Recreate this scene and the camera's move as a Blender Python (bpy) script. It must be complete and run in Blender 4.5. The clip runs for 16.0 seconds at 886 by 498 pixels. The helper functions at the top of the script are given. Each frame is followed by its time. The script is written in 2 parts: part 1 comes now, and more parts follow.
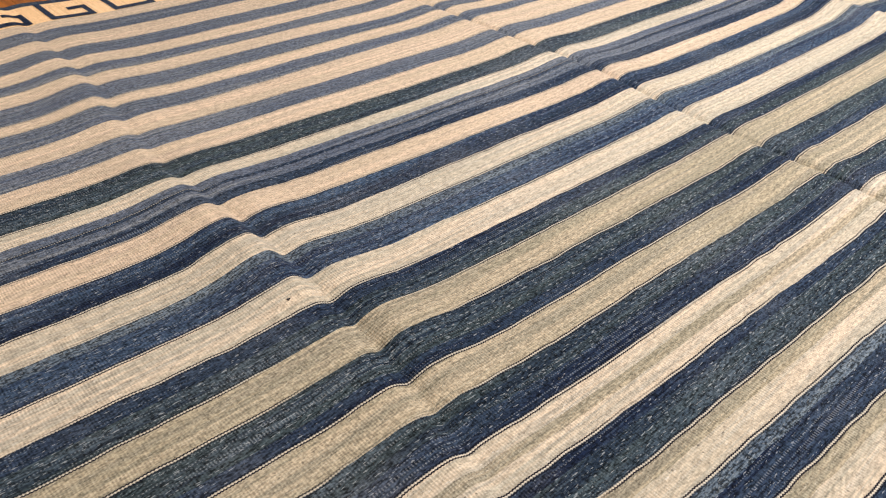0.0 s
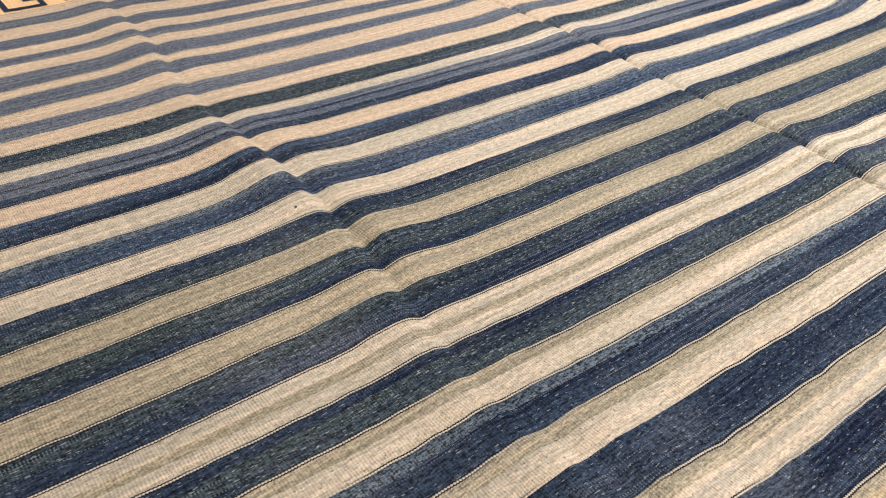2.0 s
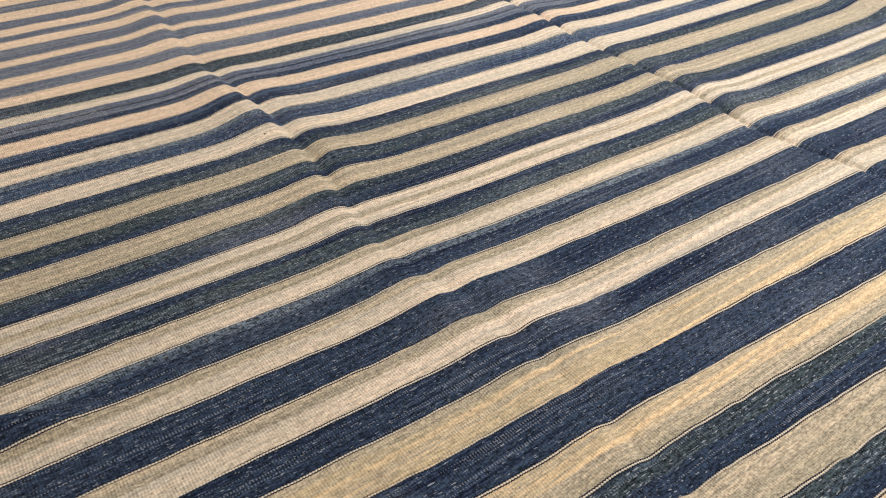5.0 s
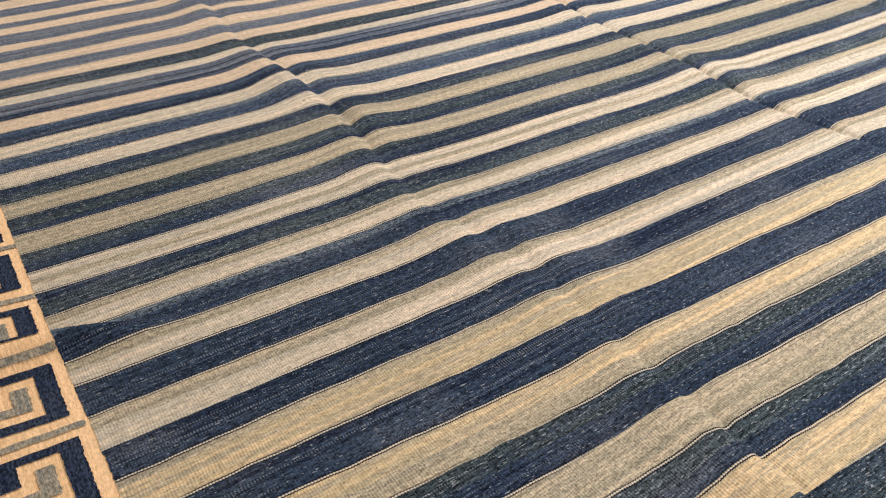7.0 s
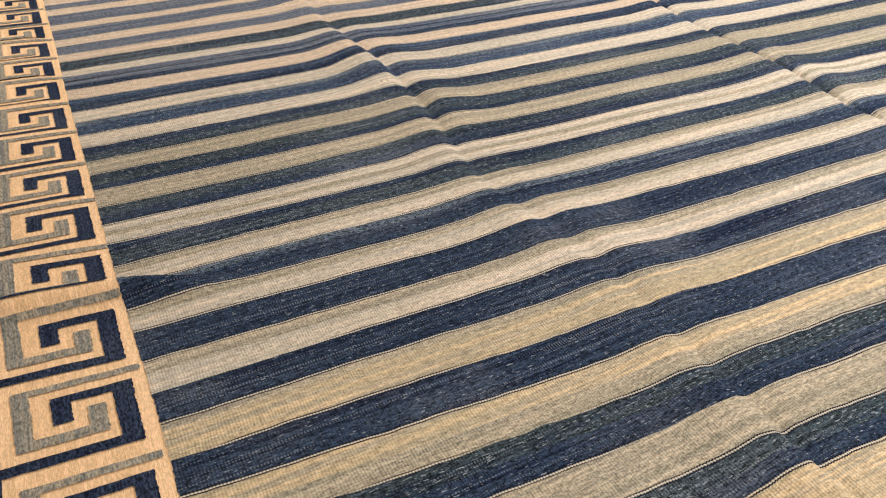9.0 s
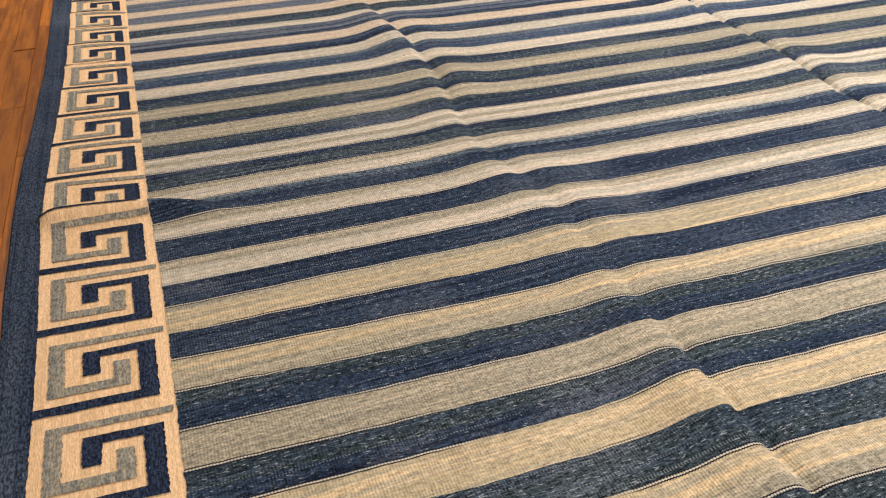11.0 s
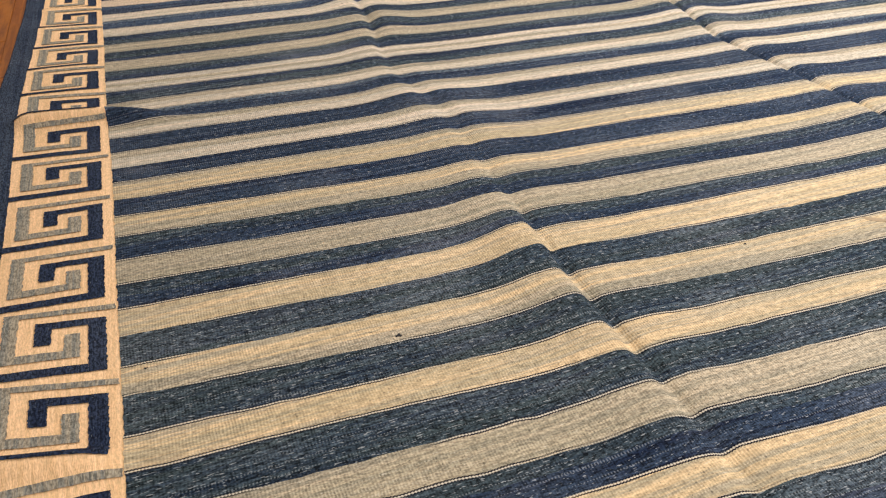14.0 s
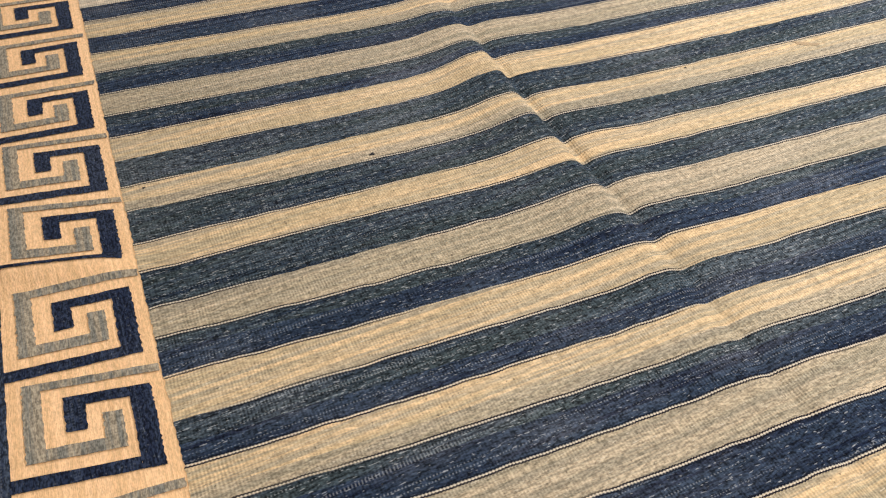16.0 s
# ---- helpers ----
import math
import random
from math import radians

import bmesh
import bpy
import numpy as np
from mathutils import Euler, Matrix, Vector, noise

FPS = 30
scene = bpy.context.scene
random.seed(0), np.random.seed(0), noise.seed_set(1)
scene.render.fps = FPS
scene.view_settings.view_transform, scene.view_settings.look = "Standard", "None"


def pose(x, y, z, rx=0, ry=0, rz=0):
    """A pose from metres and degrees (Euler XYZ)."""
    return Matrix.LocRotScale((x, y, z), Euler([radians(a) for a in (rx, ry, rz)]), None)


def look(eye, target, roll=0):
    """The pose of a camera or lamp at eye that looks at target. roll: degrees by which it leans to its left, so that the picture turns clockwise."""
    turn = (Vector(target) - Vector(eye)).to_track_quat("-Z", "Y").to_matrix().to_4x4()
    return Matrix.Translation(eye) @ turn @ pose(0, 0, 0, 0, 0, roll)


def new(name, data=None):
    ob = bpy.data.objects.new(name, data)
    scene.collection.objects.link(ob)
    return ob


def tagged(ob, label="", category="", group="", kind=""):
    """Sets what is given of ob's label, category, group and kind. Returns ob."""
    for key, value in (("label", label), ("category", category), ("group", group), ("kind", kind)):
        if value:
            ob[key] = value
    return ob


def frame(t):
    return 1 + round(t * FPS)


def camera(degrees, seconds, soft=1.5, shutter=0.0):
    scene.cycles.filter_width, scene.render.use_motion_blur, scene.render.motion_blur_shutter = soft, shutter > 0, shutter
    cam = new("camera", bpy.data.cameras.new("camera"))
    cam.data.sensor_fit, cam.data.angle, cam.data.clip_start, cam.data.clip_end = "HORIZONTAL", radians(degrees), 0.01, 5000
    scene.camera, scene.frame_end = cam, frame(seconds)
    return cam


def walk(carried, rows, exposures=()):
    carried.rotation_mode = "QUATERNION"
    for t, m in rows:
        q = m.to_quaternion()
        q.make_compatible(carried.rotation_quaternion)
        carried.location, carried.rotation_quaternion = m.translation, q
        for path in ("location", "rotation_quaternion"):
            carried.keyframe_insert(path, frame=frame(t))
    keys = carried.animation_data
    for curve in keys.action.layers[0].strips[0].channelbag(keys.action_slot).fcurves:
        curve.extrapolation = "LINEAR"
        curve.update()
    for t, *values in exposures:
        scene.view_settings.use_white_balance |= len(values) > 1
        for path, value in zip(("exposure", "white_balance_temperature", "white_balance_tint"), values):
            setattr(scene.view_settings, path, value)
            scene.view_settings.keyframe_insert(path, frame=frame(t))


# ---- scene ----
cam = camera(60.9, 16.0, soft=1.22)
PATH = [
    (0, (0.3586, 0.5565, 0.8304), (1.4956, 1.7903, -0.3601), 1.2),
    (0.5, (0.3246, 0.4639, 0.8572), (1.4246, 1.7306, -0.3334), 1.0),
    (1, (0.3226, 0.3723, 0.8438), (1.3896, 1.6637, -0.3519), 0.8),
    (1.5, (0.2999, 0.2859, 0.8572), (1.3516, 1.5948, -0.3344), 0.9),
    (2, (0.2670, 0.2211, 0.8644), (1.2929, 1.5444, -0.3313), 0.8),
    (2.5, (0.2104, 0.1459, 0.8839), (1.2147, 1.4836, -0.3159), 0.6),
    (3, (0.1631, 0.0544, 0.9014), (1.1509, 1.4003, -0.3025), 0.3),
    (3.5, (0.1394, -0.0372, 0.9374), (1.1169, 1.3149, -0.2665), -0.0),
    (4, (0.1661, -0.1195, 0.9354), (1.1386, 1.2367, -0.2686), -0.2),
    (4.2, (0.1898, -0.1566, 0.9312), (1.1602, 1.2038, -0.2717), -0.4),
    (6.3, (0.0746, -0.4241, 0.9467), (1.0429, 0.9393, -0.2521), -0.3),
    (6.5, (0.0519, -0.4396, 0.9508), (1.0171, 0.9259, -0.2490), -0.3),
    (7, (0.0221, -0.4210, 0.9343), (0.9729, 0.9547, -0.2645), -0.1),
    (7.5, (0.0149, -0.3603, 0.8942), (0.9400, 1.0340, -0.3036), 0.1),
    (8, (0.0283, -0.3171, 0.8592), (0.9081, 1.1101, -0.3344), 0.2),
    (8.5, (0.0262, -0.3459, 0.8500), (0.8545, 1.1142, -0.3406), 0.1),
    (9, (0.0468, -0.4560, 0.8829), (0.8185, 1.0371, -0.3056), -0.1),
    (9.2, (0.0643, -0.4931, 0.8891), (0.8134, 1.0134, -0.2974), -0.2),
    (11.3, (0.1240, -0.8213, 0.8952), (0.7033, 0.7623, -0.2840), -0.7),
    (11.5, (0.1096, -0.8625, 0.9014), (0.6806, 0.7253, -0.2778), -0.8),
    (12, (0.0993, -0.9448, 0.9158), (0.6621, 0.6460, -0.2624), -0.9),
    (12.5, (0.0828, -1.0230, 0.9395), (0.6436, 0.5678, -0.2387), -0.9),
    (13, (0.1013, -1.0909, 0.9364), (0.6734, 0.4968, -0.2418), -0.7),
    (13.5, (0.1744, -1.1671, 0.9086), (0.7589, 0.4125, -0.2737), -0.4),
    (14, (0.1980, -1.2309, 0.8973), (0.7959, 0.3271, -0.3056), 0.1),
    (14.5, (0.1836, -1.2813, 0.9210), (0.7949, 0.2375, -0.3262), 0.6),
    (15, (0.1394, -1.3235, 0.9240), (0.7527, 0.1315, -0.3962), 0.9),
    (15.5, (0.1342, -1.3574, 0.9282), (0.7444, 0.0132, -0.4805), 1.1),
    (16, (0.1219, -1.3780, 0.9343), (0.7259, -0.0917, -0.5536), 1.3),
]
walk(cam, [(t, look(eye, target, roll)) for t, eye, target, roll in PATH])

# ---- world and light: a closed room with warm ceiling lamps ----
world = bpy.data.worlds.new("room_world")
world.use_nodes = True
scene.world = world
world.node_tree.nodes["Background"].inputs[0].default_value = (1.0, 0.9, 0.78, 1)
world.node_tree.nodes["Background"].inputs[1].default_value = 0.0
scene.view_settings.exposure = 0.0


def ceiling_lamp(x, y, z, size, watts, colour):
    data = bpy.data.lights.new("ceiling_light", "AREA")
    data.shape, data.size, data.energy, data.color = "DISK", size, watts, colour
    ob = new("ceiling_light", data)
    ob.location = (x, y, z)
    return ob


WARM, COOL = (1.0, 0.935, 0.890), (0.975, 0.958, 1.0)
ceiling_lamp(-0.4, 3.2, 2.66, 0.4, 56, WARM)
ceiling_lamp(2.8, 2.0, 2.66, 0.5, 78, COOL)
ceiling_lamp(3.0, -0.6, 2.66, 0.5, 116, COOL)
ceiling_lamp(0.4, -2.0, 2.66, 0.4, 49, WARM)


# ---- materials ----
def tree_of(name, rough=0.9):
    m = bpy.data.materials.new(name)
    m.use_nodes = True
    t = m.node_tree
    b = t.nodes["Principled BSDF"]
    b.inputs["Roughness"].default_value = rough
    return m, t, b


def node(t, kind, **values):
    n = t.nodes.new(kind)
    for key, value in values.items():
        if key in n.inputs:
            n.inputs[key].default_value = value
    return n


def maths(t, op, a, b=None, c=None):
    n = t.nodes.new("ShaderNodeMath")
    n.operation = op
    for k, v in enumerate((a, b, c)):
        if v is None:
            continue
        if isinstance(v, (int, float)):
            n.inputs[k].default_value = v
        else:
            t.links.new(v, n.inputs[k])
    return n.outputs[0]


def blend(t, fac, a, b, mode="MIX"):
    n = t.nodes.new("ShaderNodeMix")
    n.data_type, n.blend_type = "RGBA", mode
    for k, v in ((0, fac), (6, a), (7, b)):
        if isinstance(v, (int, float)):
            n.inputs[k].default_value = v
        elif isinstance(v, tuple):
            n.inputs[k].default_value = (*v, 1)
        else:
            t.links.new(v, n.inputs[k])
    return n.outputs[2]


def smooth(t, v, lo, hi):
    n = t.nodes.new("ShaderNodeMapRange")
    n.interpolation_type = "SMOOTHSTEP"
    t.links.new(v, n.inputs[0])
    n.inputs[1].default_value, n.inputs[2].default_value = lo, hi
    return n.outputs[0]


def noise_at(t, where, scale, detail=2.0, rough=0.5):
    """Noise over a place stretched by scale (x, y, z)."""
    m = t.nodes.new("ShaderNodeVectorMath")
    m.operation = "MULTIPLY"
    t.links.new(where, m.inputs[0])
    m.inputs[1].default_value = scale
    n = t.nodes.new("ShaderNodeTexNoise")
    n.inputs["Scale"].default_value, n.inputs["Detail"].default_value, n.inputs["Roughness"].default_value = 1.0, detail, rough
    t.links.new(m.outputs[0], n.inputs["Vector"])
    return n.outputs["Fac"]


def weave(name, base, alt, fleck, flecks=0.66, edge=0.0, edge_dark=(0.02, 0.022, 0.03), edge_light=(0.5, 0.42, 0.30), edge_wide=0.0022, grain=0.42, depth=0.40, clumps=0.30, pit=(0.03, 0.028, 0.025), ribs=1.0, turned=False, drab=(0.3, 0.3, 0.3, 0.0)):
    """Weft-faced handwoven wool: ribs of hidden warps, weft rows, uneven dye, flecks; dashed two-ply cords along the edges."""
    m, t, b = tree_of(name, 0.92)
    geo = t.nodes.new("ShaderNodeNewGeometry")
    place = geo.outputs["Position"]
    sep = t.nodes.new("ShaderNodeSeparateXYZ")
    t.links.new(place, sep.inputs[0])
    x, y = (sep.outputs[1], sep.outputs[0]) if turned else (sep.outputs[0], sep.outputs[1])
    along = (lambda a, c: (c, a, 1.0)) if turned else (lambda a, c: (a, c, 1.0))
    # uneven dye: broad bands and single threads along the weft
    dye = smooth(t, noise_at(t, place, along(0.5, 62.0), 1.0, 0.5), 0.42, 0.58)
    pick = smooth(t, noise_at(t, place, along(1.8, 150.0), 1.0, 0.6), 0.40, 0.60)
    streak = smooth(t, noise_at(t, place, along(16.0, 300.0), 1.0, 0.6), 0.36, 0.64)
    f = maths(t, "ADD", maths(t, "ADD", maths(t, "MULTIPLY", dye, 0.42), maths(t, "MULTIPLY", pick, 0.46)), maths(t, "MULTIPLY", streak, 0.26))
    f = smooth(t, f, 0.15, 0.90)
    colour = blend(t, f, base, alt)
    # broad wear and fading
    wear = noise_at(t, place, (2.3, 2.9, 1.0), 4.0, 0.6)
    colour = blend(t, maths(t, "MULTIPLY", smooth(t, wear, 0.45, 0.75), 0.14), colour, fleck)
    # batches of yarn that took the dye differently, and handled, dulled places
    batch = smooth(t, noise_at(t, place, along(1.3, 34.0), 2.0, 0.55), 0.40, 0.62)
    colour = blend(t, maths(t, "MULTIPLY", batch, drab[3]), colour, drab[:3])
    soil = smooth(t, noise_at(t, place, (7.0, 9.0, 1.0), 5.0, 0.65), 0.50, 0.72)
    colour = blend(t, maths(t, "MULTIPLY", soil, 0.22), colour, blend(t, 1.0, colour, (0.62, 0.60, 0.56), "MULTIPLY"))
    # ribs over each warp, rows of weft
    wob = noise_at(t, place, (34.0, 34.0, 1.0), 3.0)
    warp = maths(t, "ADD", maths(t, "MULTIPLY", x, 2 * math.pi / 0.0050), maths(t, "MULTIPLY", wob, 7.0))
    rib = maths(t, "SINE", warp)
    row = maths(t, "SINE", maths(t, "ADD", maths(t, "MULTIPLY", y, 2 * math.pi / 0.0023), maths(t, "MULTIPLY", wob, 5.0)))
    yarn = smooth(t, noise_at(t, place, along(120.0, 290.0), 1.0, 0.6), 0.32, 0.68)
    clump = smooth(t, noise_at(t, place, along(46.0, 120.0), 1.0, 0.6), 0.36, 0.64)
    strong = maths(t, "ADD", maths(t, "MULTIPLY", smooth(t, noise_at(t, place, (9.0, 23.0, 1.0), 3.0), 0.42, 0.66), 0.17), 0.02)
    tone = maths(t, "ADD", maths(t, "MULTIPLY", maths(t, "MULTIPLY", rib, strong), ribs), maths(t, "MULTIPLY", maths(t, "SUBTRACT", yarn, 0.5), grain))
    tone = maths(t, "ADD", tone, maths(t, "MULTIPLY", maths(t, "SUBTRACT", clump, 0.5), clumps))
    tone = maths(t, "ADD", tone, 0.5)
    lo, hi = 1.0 - depth, 1.0 + depth
    colour = blend(t, 1.0, colour, blend(t, tone, (lo, lo, lo), (hi, hi, hi)), "MULTIPLY")
    # pale flecks, dashes along the weft, and rows where pale warps show as dots
    spot = noise_at(t, place, along(70.0, 330.0), 1.0)
    colour = blend(t, maths(t, "MULTIPLY", smooth(t, spot, flecks + 0.015, flecks + 0.075), 0.6), colour, fleck)
    dots = maths(t, "MULTIPLY", smooth(t, noise_at(t, place, along(2.0, 210.0), 1.0), 0.60, 0.66), smooth(t, rib, -0.1, 0.6))
    colour = blend(t, maths(t, "MULTIPLY", dots, 0.28 * ribs), colour, fleck)
    salt = noise_at(t, place, along(130.0, 280.0), 1.0)
    colour = blend(t, maths(t, "MULTIPLY", smooth(t, salt, 0.69, 0.77), 0.40), colour, fleck)
    grit = noise_at(t, place, (190.0, 190.0, 1.0), 0.0)
    colour = blend(t, maths(t, "MULTIPLY", smooth(t, grit, 0.72, 0.80), 0.5), colour, pit)
    # edge cords: a beaded ply along some of the stripe's edges
    if edge:
        uv = t.nodes.new("ShaderNodeUVMap")
        s2 = t.nodes.new("ShaderNodeSeparateXYZ")
        t.links.new(uv.outputs[0], s2.inputs[0])
        d = s2.outputs[1]
        beads = maths(t, "MULTIPLY", rib, 0.0005)
        seen = smooth(t, noise_at(t, place, (1.6, 23.0, 1.0), 2.0), 0.37, 0.50)
        inner = maths(t, "LESS_THAN", d, maths(t, "ADD", beads, edge_wide))
        outer = maths(t, "LESS_THAN", d, maths(t, "ADD", beads, edge_wide + 0.0026))
        dark_line = maths(t, "MULTIPLY", maths(t, "MULTIPLY", maths(t, "SUBTRACT", outer, inner), seen), min(1.0, 1.15 * edge))
        pale_line = maths(t, "MULTIPLY", maths(t, "MULTIPLY", inner, seen), maths(t, "ADD", maths(t, "MULTIPLY", rib, 0.34), 0.60))
        colour = blend(t, dark_line, colour, edge_dark)
        colour = blend(t, pale_line, colour, edge_light)
    t.links.new(colour, b.inputs["Base Color"])
    b.inputs["Specular IOR Level"].default_value = 0.10
    lift = maths(t, "ADD", maths(t, "MULTIPLY", rib, 0.34 * ribs), maths(t, "ADD", maths(t, "MULTIPLY", row, 0.10), maths(t, "MULTIPLY", yarn, 0.8)))
    bump = t.nodes.new("ShaderNodeBump")
    bump.inputs["Strength"].default_value, bump.inputs["Distance"].default_value = 0.45, 0.0014
    t.links.new(lift, bump.inputs["Height"])
    t.links.new(bump.outputs[0], b.inputs["Normal"])
    return m


LINE, PALE = (0.022, 0.020, 0.024), (0.66, 0.58, 0.46)
THREAD, INK = (0.38, 0.35, 0.29), (0.005, 0.006, 0.012)
W = {
    "cream": weave("cream_wool", (0.650, 0.518, 0.370), (0.43, 0.375, 0.288), (0.74, 0.68, 0.58), 0.67, 0.95, LINE, PALE, 0.0021, drab=(0.45, 0.40, 0.295, 0.5)),
    "tan": weave("tan_wool", (0.67, 0.482, 0.270), (0.38, 0.318, 0.215), (0.72, 0.62, 0.46), 0.67, 0.95, LINE, PALE, 0.0021, drab=(0.42, 0.34, 0.20, 0.5)),
    # far pale yarn, its warmth partly lamp glare put into the colour
    "peach": weave("glare_warmed_peach_wool", (0.66, 0.495, 0.345), (0.50, 0.385, 0.28), (0.72, 0.60, 0.46), 0.68, 0.7, LINE, PALE, 0.0018, drab=(0.50, 0.40, 0.27, 0.5)),
    "greige": weave("grey_beige_wool", (0.48, 0.388, 0.262), (0.295, 0.255, 0.182), (0.64, 0.57, 0.44), 0.66, 0.95, LINE, PALE, 0.0021, 0.7, drab=(0.31, 0.27, 0.178, 0.45)),
    "navy": weave("navy_wool", (0.007, 0.012, 0.029), (0.028, 0.043, 0.071), (0.42, 0.44, 0.46), 0.648, 0.7, INK, THREAD, 0.0008, 0.75, 0.72, 0.36, (0.05, 0.062, 0.085), drab=(0.023, 0.037, 0.060, 0.6)),
    "blue": weave("indigo_wool", (0.046, 0.068, 0.108), (0.012, 0.021, 0.046), (0.40, 0.42, 0.44), 0.625, 0.7, INK, THREAD, 0.0008, 0.75, 0.72, 0.36, (0.10, 0.12, 0.15), drab=(0.055, 0.088, 0.135, 0.5)),
    "slate": weave("slate_wool", (0.047, 0.065, 0.080), (0.014, 0.023, 0.038), (0.42, 0.44, 0.44), 0.62, 0.7, INK, THREAD, 0.0008, 0.8, 0.75, 0.38, (0.11, 0.13, 0.14), drab=(0.040, 0.054, 0.052, 0.6)),
    # far dark yarn, greyer and paler partly from glare painted into it
    "mist": weave("glare_paled_blue_wool", (0.17, 0.178, 0.19), (0.075, 0.092, 0.122), (0.34, 0.345, 0.34), 0.66, 0.4, INK, THREAD, 0.0008, 0.9, 0.55, 0.35, (0.05, 0.05, 0.06), drab=(0.085, 0.10, 0.14, 0.5)),
    "haze": weave("hazy_blue_wool", (0.110, 0.135, 0.155), (0.050, 0.068, 0.092), (0.34, 0.36, 0.36), 0.62, 0.5, INK, THREAD, 0.0008, 1.3, 0.7, 0.5, (0.25, 0.26, 0.26)),
    "ground": weave("border_cream_wool", (0.92, 0.60, 0.33), (0.80, 0.51, 0.265), (0.90, 0.68, 0.44), 0.78, grain=0.35, depth=0.26, clumps=0.2, ribs=0.25, pit=(0.62, 0.38, 0.18), turned=True),
    "key_navy": weave("border_navy_wool", (0.012, 0.018, 0.038), (0.022, 0.032, 0.058), (0.20, 0.23, 0.27), 0.70, ribs=0.5, grain=1.2, depth=0.6, pit=(0.10, 0.11, 0.13), turned=True),
    "key_grey": weave("border_grey_wool", (0.20, 0.195, 0.165), (0.34, 0.29, 0.21), (0.44, 0.37, 0.26), 0.66, ribs=0.5, grain=0.8, depth=0.4, pit=(0.12, 0.12, 0.11), turned=True),
    "selvedge": weave("selvedge_wool", (0.022, 0.032, 0.056), (0.042, 0.056, 0.082), (0.26, 0.28, 0.31), 0.69, ribs=0.5, grain=1.2, depth=0.6, pit=(0.10, 0.11, 0.13), turned=True),
}


def wood():
    m, t, b = tree_of("varnished_oak", 0.32)
    geo, info = t.nodes.new("ShaderNodeNewGeometry"), t.nodes.new("ShaderNodeObjectInfo")
    off = t.nodes.new("ShaderNodeVectorMath")
    off.operation = "ADD"
    t.links.new(geo.outputs["Position"], off.inputs[0])
    com = t.nodes.new("ShaderNodeCombineXYZ")
    r = info.outputs["Random"]
    t.links.new(maths(t, "MULTIPLY", r, 37.0), com.inputs[1])
    t.links.new(maths(t, "MULTIPLY", r, 11.0), com.inputs[2])
    t.links.new(com.outputs[0], off.inputs[1])
    p = off.outputs[0]
    grain = noise_at(t, p, (55.0, 3.2, 1.0), 5.0, 0.65)
    fine = noise_at(t, p, (420.0, 14.0, 1.0), 2.0, 0.6)
    tint = blend(t, smooth(t, grain, 0.40, 0.62), (0.44, 0.140, 0.011), (0.25, 0.068, 0.005))
    tint = blend(t, maths(t, "MULTIPLY", smooth(t, fine, 0.5, 0.75), 0.4), tint, (0.13, 0.034, 0.005))
    tint = blend(t, 1.0, tint, blend(t, r, (0.74, 0.72, 0.70), (1.20, 1.18, 1.12)), "MULTIPLY")
    scuff = noise_at(t, p, (14.0, 6.0, 1.0), 5.0, 0.7)
    tint = blend(t, maths(t, "MULTIPLY", smooth(t, scuff, 0.56, 0.74), 0.5), tint, (0.09, 0.028, 0.008))
    b.inputs["Specular IOR Level"].default_value = 0.22
    t.links.new(tint, b.inputs["Base Color"])
    t.links.new(maths(t, "ADD", maths(t, "MULTIPLY", scuff, 0.30), 0.24), b.inputs["Roughness"])
    bump = t.nodes.new("ShaderNodeBump")
    bump.inputs["Strength"].default_value, bump.inputs["Distance"].default_value = 0.35, 0.0008
    t.links.new(maths(t, "ADD", fine, grain), bump.inputs["Height"])
    t.links.new(bump.outputs[0], b.inputs["Normal"])
    return m


def plain(name, colour, rough=0.85, spread=0.12):
    m, t, b = tree_of(name, rough)
    geo = t.nodes.new("ShaderNodeNewGeometry")
    n = noise_at(t, geo.outputs["Position"], (3.0, 3.0, 3.0), 5.0, 0.6)
    t.links.new(blend(t, n, tuple(c * (1 - spread) for c in colour), tuple(min(1, c * (1 + spread)) for c in colour)), b.inputs["Base Color"])
    return m


OAK, GAP, PLASTER, DARK = wood(), plain("dark_joint", (0.018, 0.010, 0.006)), plain("warm_plaster", (0.52, 0.49, 0.44)), plain("burnt_spot", (0.010, 0.010, 0.012))


# ---- mesh helpers ----
def mesh_part(name, verts, faces, material, parent=None, label="", uvs=None, smooth_it=True):
    me = bpy.data.meshes.new(name)
    me.from_pydata(verts, [], faces)
    me.materials.append(material)
    if uvs is not None:
        layer = me.uv_layers.new(name="UVMap")
        idx = np.empty(len(me.loops), dtype=np.int32)
        me.loops.foreach_get("vertex_index", idx)
        layer.data.foreach_set("uv", np.asarray(uvs, dtype=np.float32)[idx].ravel())
    if smooth_it:
        me.polygons.foreach_set("use_smooth", np.ones(len(me.polygons), dtype=bool))
    me.update()
    ob = new(name, me)
    if parent:
        ob.parent = parent
    if label:
        tagged(ob, label)
    return ob


def grid_faces(rows, cols):
    a = (np.arange(rows - 1)[:, None] * cols + np.arange(cols - 1)[None, :]).ravel()
    return np.stack([a, a + 1, a + cols + 1, a + cols], 1).tolist()


def value_noise(x, y, seed=0):
    """Smooth noise from -1 to 1 on a unit lattice."""
    xi, yi = np.floor(x), np.floor(y)
    fx, fy = x - xi, y - yi
    fx, fy = fx * fx * (3 - 2 * fx), fy * fy * (3 - 2 * fy)

    def corner(i, j):
        s = np.sin(i * 127.1 + j * 311.7 + seed * 74.7) * 43758.5453
        return (s - np.floor(s)) * 2 - 1
    a, b = corner(xi, yi), corner(xi + 1, yi)
    c, d = corner(xi, yi + 1), corner(xi + 1, yi + 1)
    return (a * (1 - fx) + b * fx) * (1 - fy) + (c * (1 - fx) + d * fx) * fy


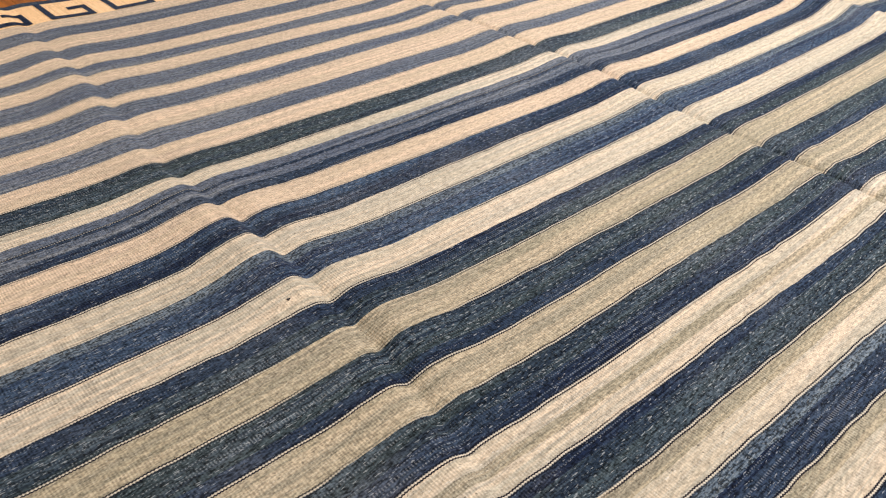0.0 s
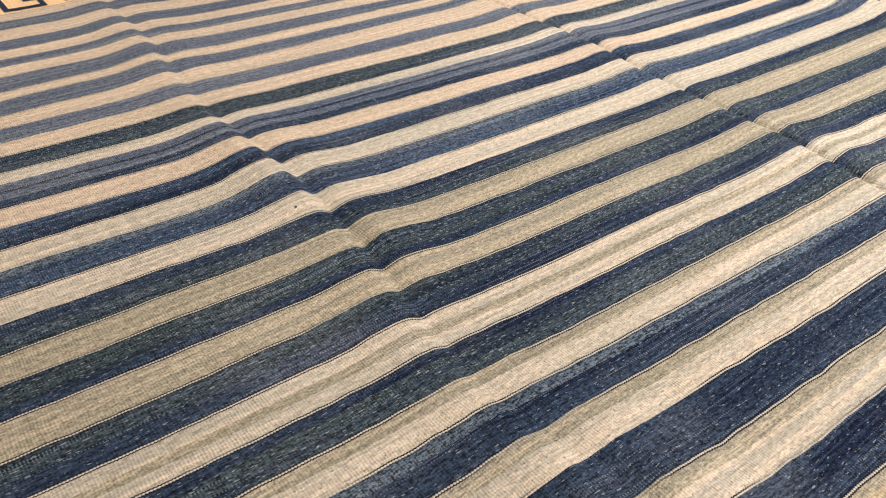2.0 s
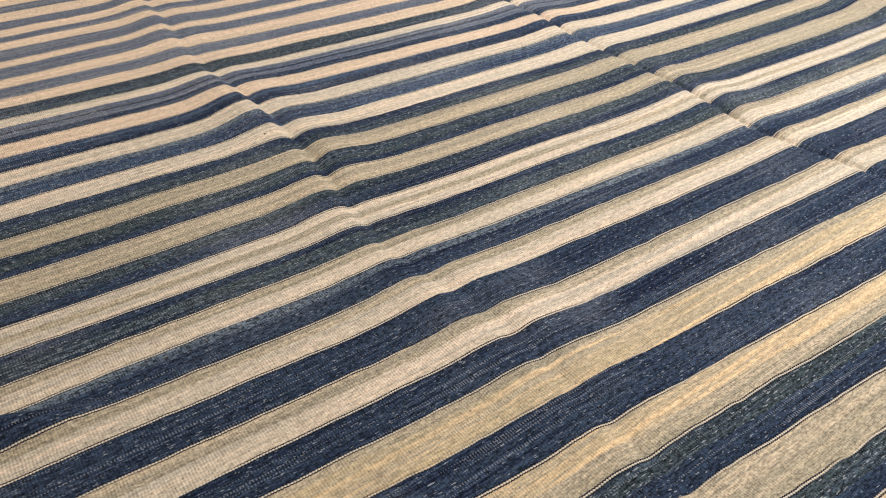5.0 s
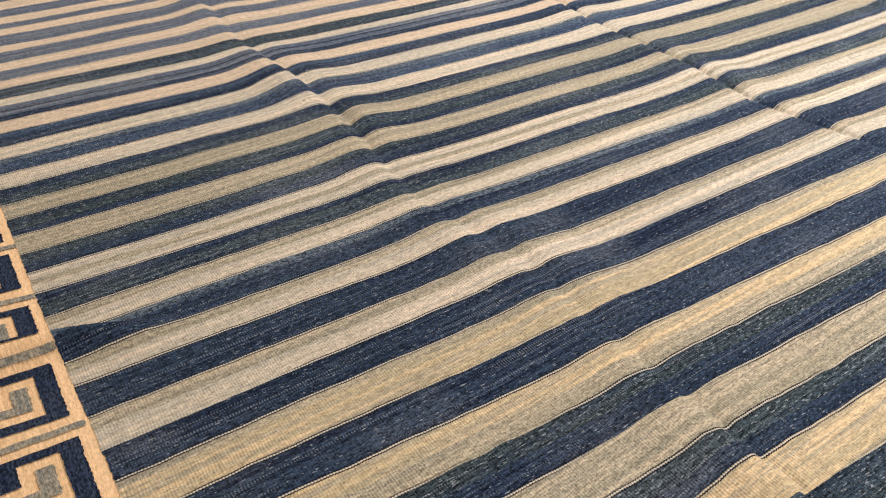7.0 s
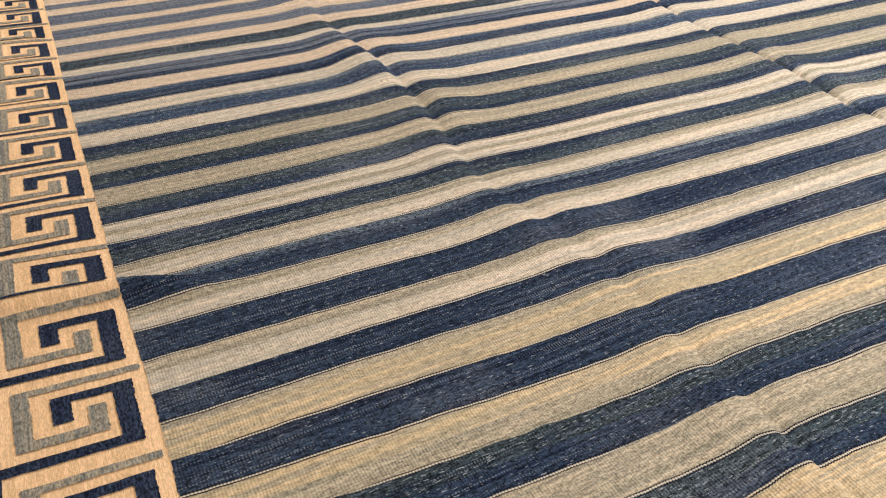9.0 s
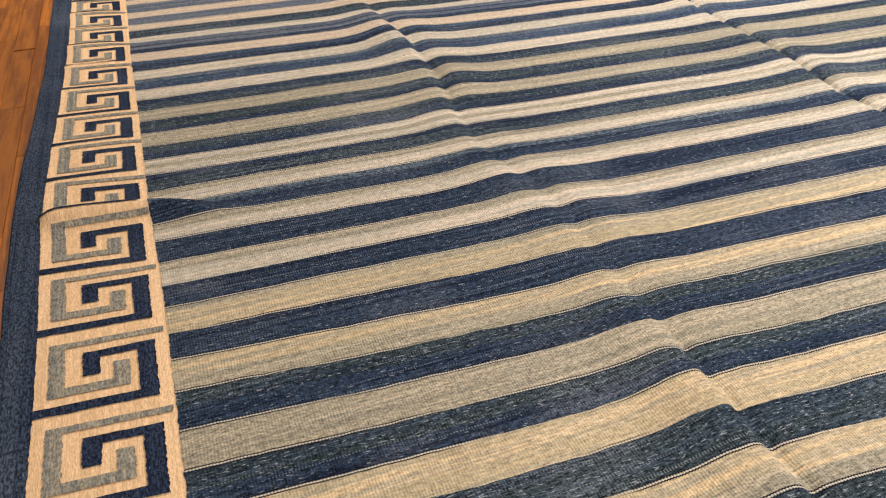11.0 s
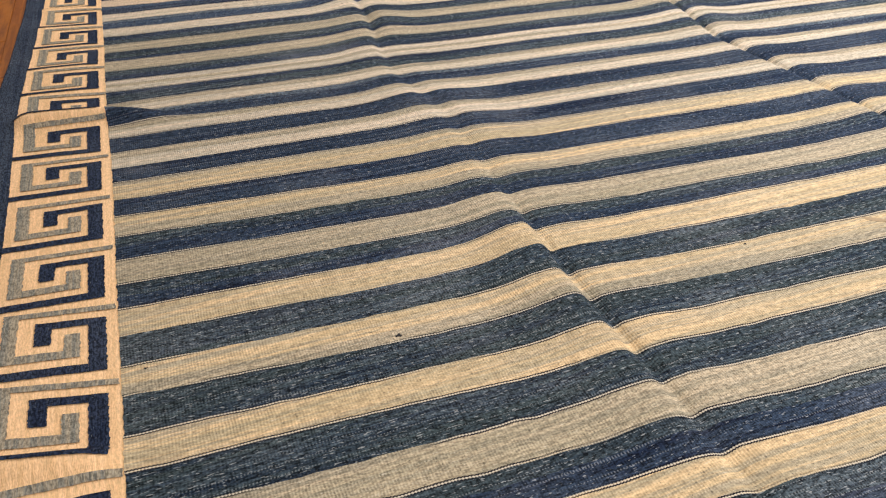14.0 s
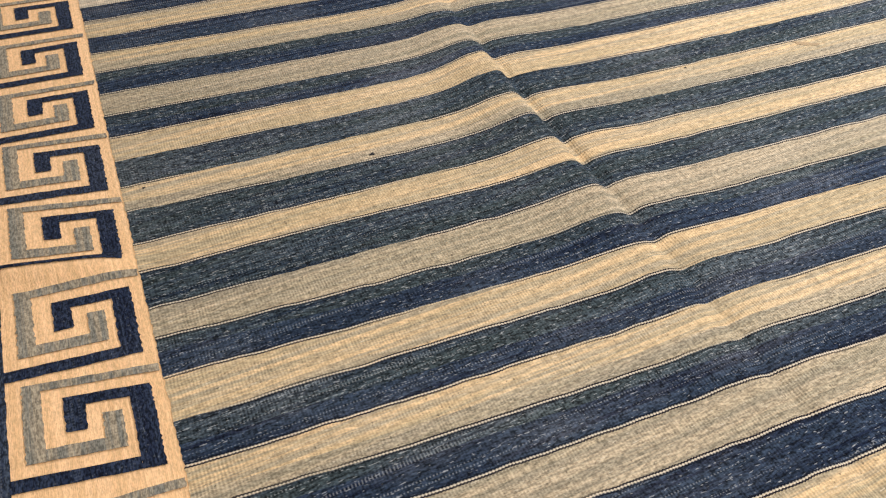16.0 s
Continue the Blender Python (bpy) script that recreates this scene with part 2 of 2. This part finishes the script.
# the weave is not even: how far rows of the border lie from their mean pitch
DRIFT_Y = [-1.2, -0.6, 0.0, 0.4, 0.7, 1.0, 1.5, 1.8, 2.1, 2.4, 2.7, 3.0, 3.3]
DRIFT = [-0.006, 0.0, 0.002, 0.014, 0.008, 0.012, -0.006, -0.008, -0.022, -0.040, -0.068, -0.112, -0.140]


def drift(y):
    return np.interp(y, DRIFT_Y, DRIFT)


# ---- the rug's relief: folds where it had lain folded, small ripples ----
def bell(u):
    return np.exp(-u * u)


# fold 1: along y near x = 0.87; rows of y, x of the crease, height of the left crest, height of the right crest, depth of the crease
FOLD_A = [(3.25, 0.96, 0.010, 0.006, 0.002), (2.79, 0.955, 0.014, 0.008, 0.003), (2.545, 0.945, 0.016, 0.007, 0.003), (2.39, 0.92, 0.016, 0.006, 0.003),
          (2.18, 0.905, 0.008, 0.004, 0.002), (2.00, 0.895, 0.011, 0.006, 0.003), (1.74, 0.905, 0.022, 0.010, 0.006), (1.58, 0.905, 0.022, 0.011, 0.006),
          (1.42, 0.895, 0.011, 0.012, 0.004), (1.28, 0.885, 0.009, 0.017, 0.005), (1.05, 0.85, 0.011, 0.004, 0.003), (0.85, 0.83, 0.008, 0.003, 0.002),
          (0.64, 0.850, 0.013, 0.011, 0.0008), (0.50, 0.870, 0.010, 0.011, 0.0008), (0.30, 0.860, 0.008, 0.009, 0.0008), (0.10, 0.855, 0.010, 0.007, 0.002),
          (-0.08, 0.845, 0.021, 0.006, 0.007), (-0.25, 0.84, 0.022, 0.006, 0.009), (-0.42, 0.84, 0.017, 0.007, 0.009), (-0.70, 0.845, 0.008, 0.008, 0.004),
          (-0.90, 0.84, 0.006, 0.007, 0.003), (-2.4, 0.84, 0.008, 0.006, 0.003)]
FOLD_B = [(3.4, 2.10, 0.008, 0.006, 0.003), (2.00, 2.09, 0.014, 0.007, 0.004), (1.78, 2.085, 0.013, 0.008, 0.004), (1.55, 2.035, 0.010, 0.007, 0.004),
          (1.33, 2.02, 0.008, 0.005, 0.003), (1.02, 1.985, 0.016, 0.012, 0.005), (0.90, 1.965, 0.016, 0.012, 0.005), (0.74, 1.93, 0.010, 0.008, 0.005),
          (0.60, 1.94, 0.006, 0.008, 0.004), (0.36, 1.965, 0.003, 0.006, 0.004), (0.10, 1.97, 0.012, 0.008, 0.004), (-0.2, 1.97, 0.008, 0.006, 0.003), (-2.4, 1.97, 0.008, 0.006, 0.003)]
FOLD_C = [(3.4, 3.24, 0.012, 0.010, 0.003), (1.6, 3.23, 0.022, 0.010, 0.006), (1.2, 3.20, 0.018, 0.010, 0.004), (0.5, 3.16, 0.010, 0.008, 0.003), (-2.4, 3.1, 0.010, 0.006, 0.003)]


def fold(x, y, rows, gain=(1.15, 1.1, 1.4), crease=0.014):
    r = np.array(rows[::-1])
    at = np.interp(y, r[:, 0], r[:, 1])
    left, right, dip = (np.interp(y, r[:, 0], r[:, k]) for k in (2, 3, 4))
    u = x - at
    v = u + 0.036
    crest = np.where(v < 0, bell(v / 0.090), bell(v / 0.038))
    w = u - 0.052
    rise = np.where(w < 0, bell(w / 0.040), bell(w / 0.085))
    # the crest puckers a little from row to row
    pucker = 1 + 0.22 * value_noise(y * 13.0, x * 0 + 3.0, 21)
    return gain[0] * left * crest * pucker + gain[1] * right * rise - gain[2] * dip * bell(u / crease)


def relief(x, y):
    x, y = np.asarray(x, float), np.asarray(y, float)
    h = fold(x, y, FOLD_A) + fold(x, y, FOLD_B, (0.75, 1.2, 2.4), 0.010) + fold(x, y, FOLD_C)
    h = h + 0.0022 * value_noise(x * 3.1, y * 4.3, 1) + 0.0009 * value_noise(x * 9, y * 12, 2)
    # a pleat that runs in from the border between two keys, lesser ones between the others
    at_band = 1 / (1 + np.exp(-(x + 0.205) / 0.012))
    edge, low = at_band / (1 + np.exp((x - 0.15) / 0.04)), at_band / (1 + np.exp((x - 0.0) / 0.02))

    def pleat(y0, lean, high, fade):
        v = y - (y0 + float(drift(y0)) + lean * x)
        return high * fade * np.where(v < 0, bell(v / 0.040), bell(v / 0.018))
    h = h + pleat(0.803, np.where(x < 0, -0.16, -0.32), 0.034, edge) + pleat(-0.388, -0.24, 0.022, low)
    for y0, high in ((2.39, 0.010), (2.19, 0.007), (1.99, 0.012), (1.79, 0.008), (1.595, 0.005), (1.395, 0.004), (1.20, 0.006), (1.00, 0.005)):
        h = h + pleat(y0, -0.09, high, low)
    return np.maximum(h + 0.003, -0.003)


RUG_X1, RUG_Y0 = 4.3, -2.3
X_KEY, X_IN, X_BAND, X_EDGE = -0.193, 0.020, -0.193, -0.253


def sway(x, y):
    """How far a stripe's edge strays from straight."""
    return 0.0035 * value_noise(x * 2.7, y * 9.1, 5) + 0.0017 * value_noise(x * 24, y * 31, 6) + 0.0008 * value_noise(x * 55, y * 31, 7)


rug = tagged(new("striped_rug"), "large flatwoven wool rug, cream and indigo stripes, creased, on oak floor", "rug")

# stripes from the far end to the near one: y of the upper edge at x = 0.2, 1.2 and 2.2, and the yarn
STRIPES = [
    # the far peach and mist rows hold some lamp glare in their colour
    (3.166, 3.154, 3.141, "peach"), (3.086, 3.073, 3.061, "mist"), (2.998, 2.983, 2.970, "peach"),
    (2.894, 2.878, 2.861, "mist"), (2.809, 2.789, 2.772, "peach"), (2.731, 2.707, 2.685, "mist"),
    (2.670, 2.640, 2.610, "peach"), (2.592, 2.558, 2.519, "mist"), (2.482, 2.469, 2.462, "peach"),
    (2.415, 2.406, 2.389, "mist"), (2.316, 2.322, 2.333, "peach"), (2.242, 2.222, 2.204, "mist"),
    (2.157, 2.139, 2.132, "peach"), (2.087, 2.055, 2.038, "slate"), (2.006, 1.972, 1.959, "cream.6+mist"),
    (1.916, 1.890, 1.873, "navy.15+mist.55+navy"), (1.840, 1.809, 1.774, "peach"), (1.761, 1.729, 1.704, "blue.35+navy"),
    (1.679, 1.653, 1.629, "cream"), (1.605, 1.577, 1.554, "haze.3+blue"),
]
STRIPES += [
    (1.524, 1.489, 1.467, "cream"), (1.446, 1.411, 1.387, "navy.45+slate"), (1.366, 1.338, 1.317, "greige"),
    (1.292, 1.261, 1.232, "slate.7+navy"), (1.211, 1.174, 1.147, "greige"), (1.129, 1.101, 1.063, "slate.5+navy"),
    (1.051, 1.017, 0.980, "cream.35+greige.65+cream"), (0.968, 0.932, 0.899, "navy.3+slate"), (0.891, 0.857, 0.822, "greige.35+cream"),
    (0.816, 0.783, 0.740, "haze.3+navy"), (0.736, 0.708, 0.670, "greige.4+cream"), (0.666, 0.630, 0.602, "navy"),
    (0.585, 0.545, 0.502, "greige.35+cream"), (0.502, 0.468, 0.417, "navy"), (0.432, 0.389, 0.326, "greige.25+tan"),
    (0.353, 0.303, 0.254, "navy"), (0.277, 0.212, 0.159, "tan.5+greige"), (0.191, 0.129, 0.084, "slate.45+navy"),
]
STRIPES += [
    (0.109, 0.049, -0.004, "greige"), (0.028, -0.031, -0.083, "slate.5+navy"), (-0.045, -0.097, -0.141, "tan"),
    (-0.124, -0.181, -0.228, "slate"), (-0.203, -0.257, -0.310, "tan.6+greige"), (-0.279, -0.343, -0.388, "slate"),
    (-0.361, -0.420, -0.474, "tan"), (-0.437, -0.489, -0.529, "slate"), (-0.517, -0.569, -0.625, "greige"),
    (-0.589, -0.649, -0.701, "slate.4+navy"), (-0.661, -0.720, -0.779, "tan"), (-0.741, -0.796, -0.851, "slate.5+navy"),
    (-0.815, -0.872, -0.930, "tan.6+greige"), (-0.886, -0.952, -1.007, "slate.3+navy"), (-0.959, -1.022, -1.080, "greige"),
    (-1.042, -1.101, -1.154, "navy"), (-1.115, -1.172, -1.221, "tan"),
]
for k in range(14):
    STRIPES.append((-1.193 - 0.078 * k, -1.249 - 0.078 * k, -1.299 - 0.078 * k, ("navy", "cream", "slate", "tan")[k % 4]))

HUE = {"cream": "cream", "tan": "tan", "peach": "peach", "greige": "grey-beige", "navy": "navy", "blue": "indigo", "slate": "slate-blue", "mist": "glare-paled grey-blue", "haze": "hazy blue"}
XS = np.concatenate([np.arange(X_IN, 0.80, 0.009), np.arange(0.80, 0.96, 0.004), np.arange(0.96, 1.90, 0.009), np.arange(1.90, 2.12, 0.004), np.arange(2.12, 2.5, 0.009), np.linspace(2.5, RUG_X1, 120)])


def upper_edge(k):
    a, b, c, _ = STRIPES[k]
    u = np.clip(XS, 0, 2.7) - 1.2
    y = b + 0.5 * (c - a) * u + 0.5 * (a - 2 * b + c) * u * u
    return y + sway(XS, np.full_like(XS, a))


def stripe(k):
    top, bottom = upper_edge(k), upper_edge(k + 1)
    n = 14
    f = np.linspace(0, 1, n)[:, None]
    f = f + 0.02 * np.sin(math.pi * f) * value_noise(XS[None] * 2.3, f * 5 + k, 8)
    y = top[None] * (1 - f) + bottom[None] * f
    x = np.repeat(XS[None], n, 0).copy()
    # toothed edge against the border
    x[:, 0] += 0.0016 * value_noise(y[:, 0] * 260, y[:, 0] * 0, 9) + 0.004 * value_noise(y[:, 0] * 2.2, y[:, 0] * 0, 11)
    z = relief(x, y)
    dist = np.minimum(f, 1 - f) * (top - bottom)[None]
    verts = np.stack([x, y, z], -1).reshape(-1, 3).tolist()
    faces = [q[::-1] for q in grid_faces(n, len(XS))]
    # one or more bands of yarn across the stripe
    bands, limits = [], []
    for piece in STRIPES[k][3].split("+"):
        yarn, _, part_of = piece.partition(".")
        bands.append(yarn)
        limits.append(float("0." + part_of) if part_of else 1.0)
    label = " and ".join(dict.fromkeys(HUE[b] for b in bands)) + " wool stripe"
    ob = mesh_part("stripe", verts, faces, W[bands[0]], rug, label, np.stack([x, dist], -1).reshape(-1, 2))
    for b in bands[1:]:
        ob.data.materials.append(W[b])
    if len(bands) > 1:
        mid = (np.arange(n - 1) + 0.5) / (n - 1)
        idx = np.searchsorted(np.array(limits[:-1]), mid)
        ob.data.polygons.foreach_set("material_index", np.repeat(idx, len(XS) - 1).astype(np.int32))
    return ob


for k in range(len(STRIPES) - 1):
    stripe(k)


# ---- borders with running keys ----
EDGE_Y = [-2.3, -0.2, 0.10, 0.38, 0.61, 0.87, 1.19, 1.5, 1.77, 2.02, 3.6]
KEY_EDGE = [-0.193, -0.193, -0.194, -0.194, -0.201, -0.210, -0.202, -0.190, -0.181, -0.177, -0.177]
OUTER_Y = [-2.3, -0.13, 0.04, 0.29, 0.64, 0.99, 1.38, 1.79, 2.5, 3.6]
OUTER_X = [-0.254, -0.253, -0.255, -0.252, -0.263, -0.269, -0.255, -0.240, -0.246, -0.248]


def gentle(y, ys, xs):
    """Interpolation with rounded bends."""
    return sum(np.interp(np.asarray(y, float) + d, ys, xs) for d in (-0.12, -0.06, 0.0, 0.06, 0.12)) / 5


def bend(x, y):
    """The border cloth strays from straight: its outer side swings in and out."""
    return np.where(x < 0, x * gentle(y, EDGE_Y, KEY_EDGE) / -0.193, x)


def outline(y):
    """The rug's outer edge along the floor boards."""
    return gentle(y, OUTER_Y, OUTER_X) + 0.0015 * value_noise(y * 7, y * 0, 12)


def patch(x0, x1, y0, y1, lift, step=0.0035, teeth=0.0016, place=None):
    """Grid over a rectangle of the cloth, with slightly toothed ends; place maps (x, y) to the rug's own."""
    nx, ny = max(2, int(round((x1 - x0) / step)) + 1), max(2, int(round((y1 - y0) / step)) + 1)
    x, y = np.meshgrid(np.linspace(x0, x1, nx), np.linspace(y0, y1, ny))
    if place:
        x, y = place(x, y)
    j = teeth * value_noise(y * 285.7 + 0.5, x * 41, 13)
    x[:, 0] += j[:, 0]
    x[:, -1] += j[:, -1]
    y = y + 0.0008 * value_noise(x * 60, y * 40, 14)
    return x, y, relief(x, y) + lift, nx, ny


def cloth(name, rects, lift, material, parent, label="", place=None, step=0.0035):
    verts, faces = [], []
    for r in rects:
        x, y, z, nx, ny = patch(*r, lift, step, place=place)
        base = len(verts)
        verts += np.stack([x, y, z], -1).reshape(-1, 3).tolist()
        faces += [[base + i for i in q] for q in grid_faces(ny, nx)]
    return mesh_part(name, verts, faces, material, parent, label)


border = cloth("border", [(X_KEY, X_IN + 0.008, -2.3, 3.398)], -0.0012, W["ground"], rug, "pale orange-cream woven border", lambda x, y: (bend(x, y), y), step=0.008)

# dark outer band with its turned-down edge
ys = np.arange(-2.3, 3.388, 0.008)
across = np.linspace(0, 1, 9)
bx = outline(ys)[:, None] * (1 - across) + (gentle(ys, EDGE_Y, KEY_EDGE) + 0.001)[:, None] * across
by = np.repeat(ys[:, None], 9, 1)
bz = relief(bx, by)
bx[:, -1] += 0.0012 * value_noise(ys * 300, ys * 0, 15)
drop_x, drop_z = bx[:, :1] - 0.001, np.full((len(ys), 1), -0.0045)
bx2, by2, bz2 = np.concatenate([drop_x, bx], 1), np.concatenate([by[:, :1], by], 1), np.concatenate([drop_z, bz], 1)
mesh_part("selvedge_band", np.stack([bx2, by2, bz2], -1).reshape(-1, 3).tolist(), grid_faces(len(ys), 10), W["selvedge"], rug, "dark indigo outer band")
# two corded lines along the edge
for inset, r in ((0.004, 0.0016), (0.013, 0.0012)):
    ring = np.linspace(0, 2 * math.pi, 6)[:-1]
    cx = outline(ys) + inset
    cz = relief(cx, ys) + 0.0006
    v = [[cx[i] + r * math.cos(a), ys[i], cz[i] + r * math.sin(a)] for i in range(len(ys)) for a in ring]
    fc = [[i * 5 + j, i * 5 + (j + 1) % 5, (i + 1) * 5 + (j + 1) % 5, (i + 1) * 5 + j] for i in range(len(ys) - 1) for j in range(5)]
    mesh_part("edge_cord", v, fc, W["selvedge"], rug, "twined edge cord")

NAVY_KEY = [(-0.194, -0.030, 0.000, 0.020), (-0.030, 0.000, 0.000, 0.141), (-0.118, -0.030, 0.123, 0.141), (-0.118, -0.090, 0.080, 0.123)]
GREY_KEY = [(-0.171, 0.017, 0.160, 0.174), (-0.171, -0.146, 0.040, 0.160), (-0.146, -0.043, 0.040, 0.060), (-0.069, -0.043, 0.060, 0.103)]
PITCH, KEY_BASE = 0.1985, 0.006
KEY_LEAN = {-4: -0.19, -3: -0.11, -2: -0.24, -1: -0.17, 0: -0.09, 1: -0.08, 2: -0.09, 3: -0.12, 4: -0.16}
for k in range(-9, 17):
    lean = KEY_LEAN.get(k, -0.09)
    y0 = KEY_BASE + PITCH * k
    y0 += float(drift(y0))
    here = (lambda yy, ll: lambda x, y: (bend(x, y + yy), y + yy + ll * x))(y0, lean)
    cloth("navy_key", NAVY_KEY, 0.0009, W["key_navy"], border, "navy key spiral", here)
    cloth("grey_key", GREY_KEY, 0.0009, W["key_grey"], border, "grey key spiral", here)

# far border, the same keys turned a quarter
slope = lambda x, y: (x.copy(), y - 0.045 * (x - 1.06))
far_border = cloth("border", [(X_IN + 0.012, RUG_X1, 3.140, 3.357)], -0.0012, W["ground"], rug, "pale orange-cream woven border", slope, step=0.012)
cloth("selvedge_band", [(-0.2, RUG_X1, 3.357, 3.399)], -0.001, W["selvedge"], rug, "dark indigo outer band", slope, step=0.012)
for k in range(0, 21):
    x0 = 0.04 + 0.2 * k
    turn = (lambda xx: lambda x, y: (xx + y, 3.164 - x - 0.045 * (xx + y - 1.06)))(x0)
    cloth("navy_key", NAVY_KEY, 0.0009, W["key_navy"], far_border, "navy key spiral", turn)

# burnt specks in the weave
for sx, sy, r in ((0.478, -0.286, 0.0055), (1.106, -0.208, 0.004), (1.23, -0.274, 0.003), (0.059, -0.212, 0.003), (1.945, 0.343, 0.005), (0.836, 1.457, 0.0035), (1.054, 1.042, 0.003), (-0.095, 2.02, 0.006), (0.81, 2.75, 0.003)):
    a = np.linspace(0, 2 * math.pi, 13)[:-1]
    rr = r * (1 + 0.3 * np.sin(a * 3 + sx * 9))
    v = np.stack([sx + rr * np.cos(a), sy + 0.75 * rr * np.sin(a)], -1)
    verts = [[p[0], p[1], float(relief(p[0], p[1])) + 0.0008] for p in v] + [[sx, sy, float(relief(sx, sy)) + 0.0012]]
    mesh_part("speck", verts, [[i, (i + 1) % 12, 12] for i in range(12)], DARK, rug, "small black burnt speck")


# a faint brown stain on a tan stripe
STAIN = plain("brown_stain", (0.36, 0.26, 0.15), 0.95, 0.25)
a = np.linspace(0, 2 * math.pi, 25)[:-1]
rad = 1 + 0.22 * np.sin(a * 3 + 1) + 0.10 * np.sin(a * 7)
sx, sy = 1.553 + 0.026 * rad * np.cos(a), -0.302 + 0.0075 * rad * np.sin(a) - 0.6 * 0.026 * np.cos(a)
verts = [[float(u), float(v), float(relief(u, v)) + 0.0006] for u, v in zip(sx, sy)] + [[1.553, -0.302, float(relief(1.553, -0.302)) + 0.0007]]
mesh_part("stain", verts, [[i, (i + 1) % 24, 24] for i in range(24)], STAIN, rug, "faint brown stain")


# ---- floor boards ----
FLOOR_Z = -0.005


def slab(name, x0, x1, y0, y1, z0, z1, material, flip=False):
    v = [(x0, y0, z0), (x1, y0, z0), (x1, y1, z0), (x0, y1, z0), (x0, y0, z1), (x1, y0, z1), (x1, y1, z1), (x0, y1, z1)]
    f = [(0, 3, 2, 1), (4, 5, 6, 7), (0, 1, 5, 4), (1, 2, 6, 5), (2, 3, 7, 6), (3, 0, 4, 7)]
    return mesh_part(name, v, f, material, smooth_it=False)


floor = tagged(slab("floor", -3.6, 5.6, -3.6, 5.6, FLOOR_Z - 0.12, FLOOR_Z - 0.012, GAP), "worn orange varnished oak strip floor", "floor", kind="structure")


def board(x0, x1, y0, y1, parent):
    """One oak strip with eased edges."""
    e, d, z = 0.0009, 0.0008, FLOOR_Z + random.uniform(-0.0006, 0.0004)
    g = 0.0003
    x0, x1, y0, y1 = x0 + g, x1 - g, y0 + g, y1 - g
    tilt = random.uniform(-0.0005, 0.0005)
    v = [(x0, y0, z - 0.011), (x1, y0, z - 0.011), (x1, y1, z - 0.011), (x0, y1, z - 0.011),
         (x0, y0, z - d), (x1, y0, z - d), (x1, y1, z - d), (x0, y1, z - d),
         (x0 + e, y0 + e, z - tilt), (x1 - e, y0 + e, z + tilt), (x1 - e, y1 - e, z + tilt), (x0 + e, y1 - e, z - tilt)]
    f = [(0, 1, 5, 4), (1, 2, 6, 5), (2, 3, 7, 6), (3, 0, 4, 7), (4, 5, 9, 8), (5, 6, 10, 9), (6, 7, 11, 10), (7, 4, 8, 11), (8, 9, 10, 11)]
    return mesh_part("floor_board", v, f, OAK, parent, smooth_it=False)


BOARD = 0.066
rng = random.Random(4)
ENDS = {0: (-0.70, -0.25, 0.15, 0.62, 1.22, 1.72, 2.30, 2.80), 1: (-0.40, 0.30, 0.83, 1.55, 2.065, 2.55), 2: (-0.62, -0.10, 0.44, 1.02, 1.62, 2.18, 2.70), 3: (-0.5, 0.05, 0.60, 1.09, 1.50, 2.02, 2.6)}
for c in range(12):
    x1 = -0.220 - BOARD * c
    ends = list(ENDS.get(c, ()))
    y = ends[-1] if ends else -1.2 + rng.uniform(-0.4, 0)
    while y < 3.9:
        if not ends or y > ends[-1] - 0.001:
            ends.append(y)
        y += rng.choice((0.38, 0.46, 0.55, 0.62))
    for a, b in zip([-1.3] + ends, ends):
        if b - a < 0.05:
            continue
        # a worn-away edge and a short board leave open joints
        narrow = 0.006 if c == 3 and 1.0 < a < 1.2 else 0.0
        short = 0.012 if c == 1 and abs(b - 2.065) < 0.01 else 0.0
        board(x1 - BOARD, x1 - narrow, a, b - short, floor)
for c in range(38):
    x1 = 2.4 - BOARD * c
    y = 3.28 + rng.uniform(-0.3, 0)
    while y < 4.6:
        length = rng.choice((0.38, 0.46, 0.55, 0.62))
        board(x1 - BOARD, x1, y, y + length, floor)
        y += length

# ---- the room that closes the place ----
for name, box in (("wall_north", (-3.6, 5.6, 5.6, 5.7, -0.12, 2.7)), ("wall_south", (-3.6, 5.6, -3.7, -3.6, -0.12, 2.7)),
                  ("wall_west", (-3.7, -3.6, -3.7, 5.7, -0.12, 2.7)), ("wall_east", (5.6, 5.7, -3.7, 5.7, -0.12, 2.7)), ("ceiling", (-3.7, 5.7, -3.7, 5.7, 2.7, 2.8))):
    tagged(slab(name, *box, PLASTER), "plain warm white plaster", name.split("_")[0], kind="structure")
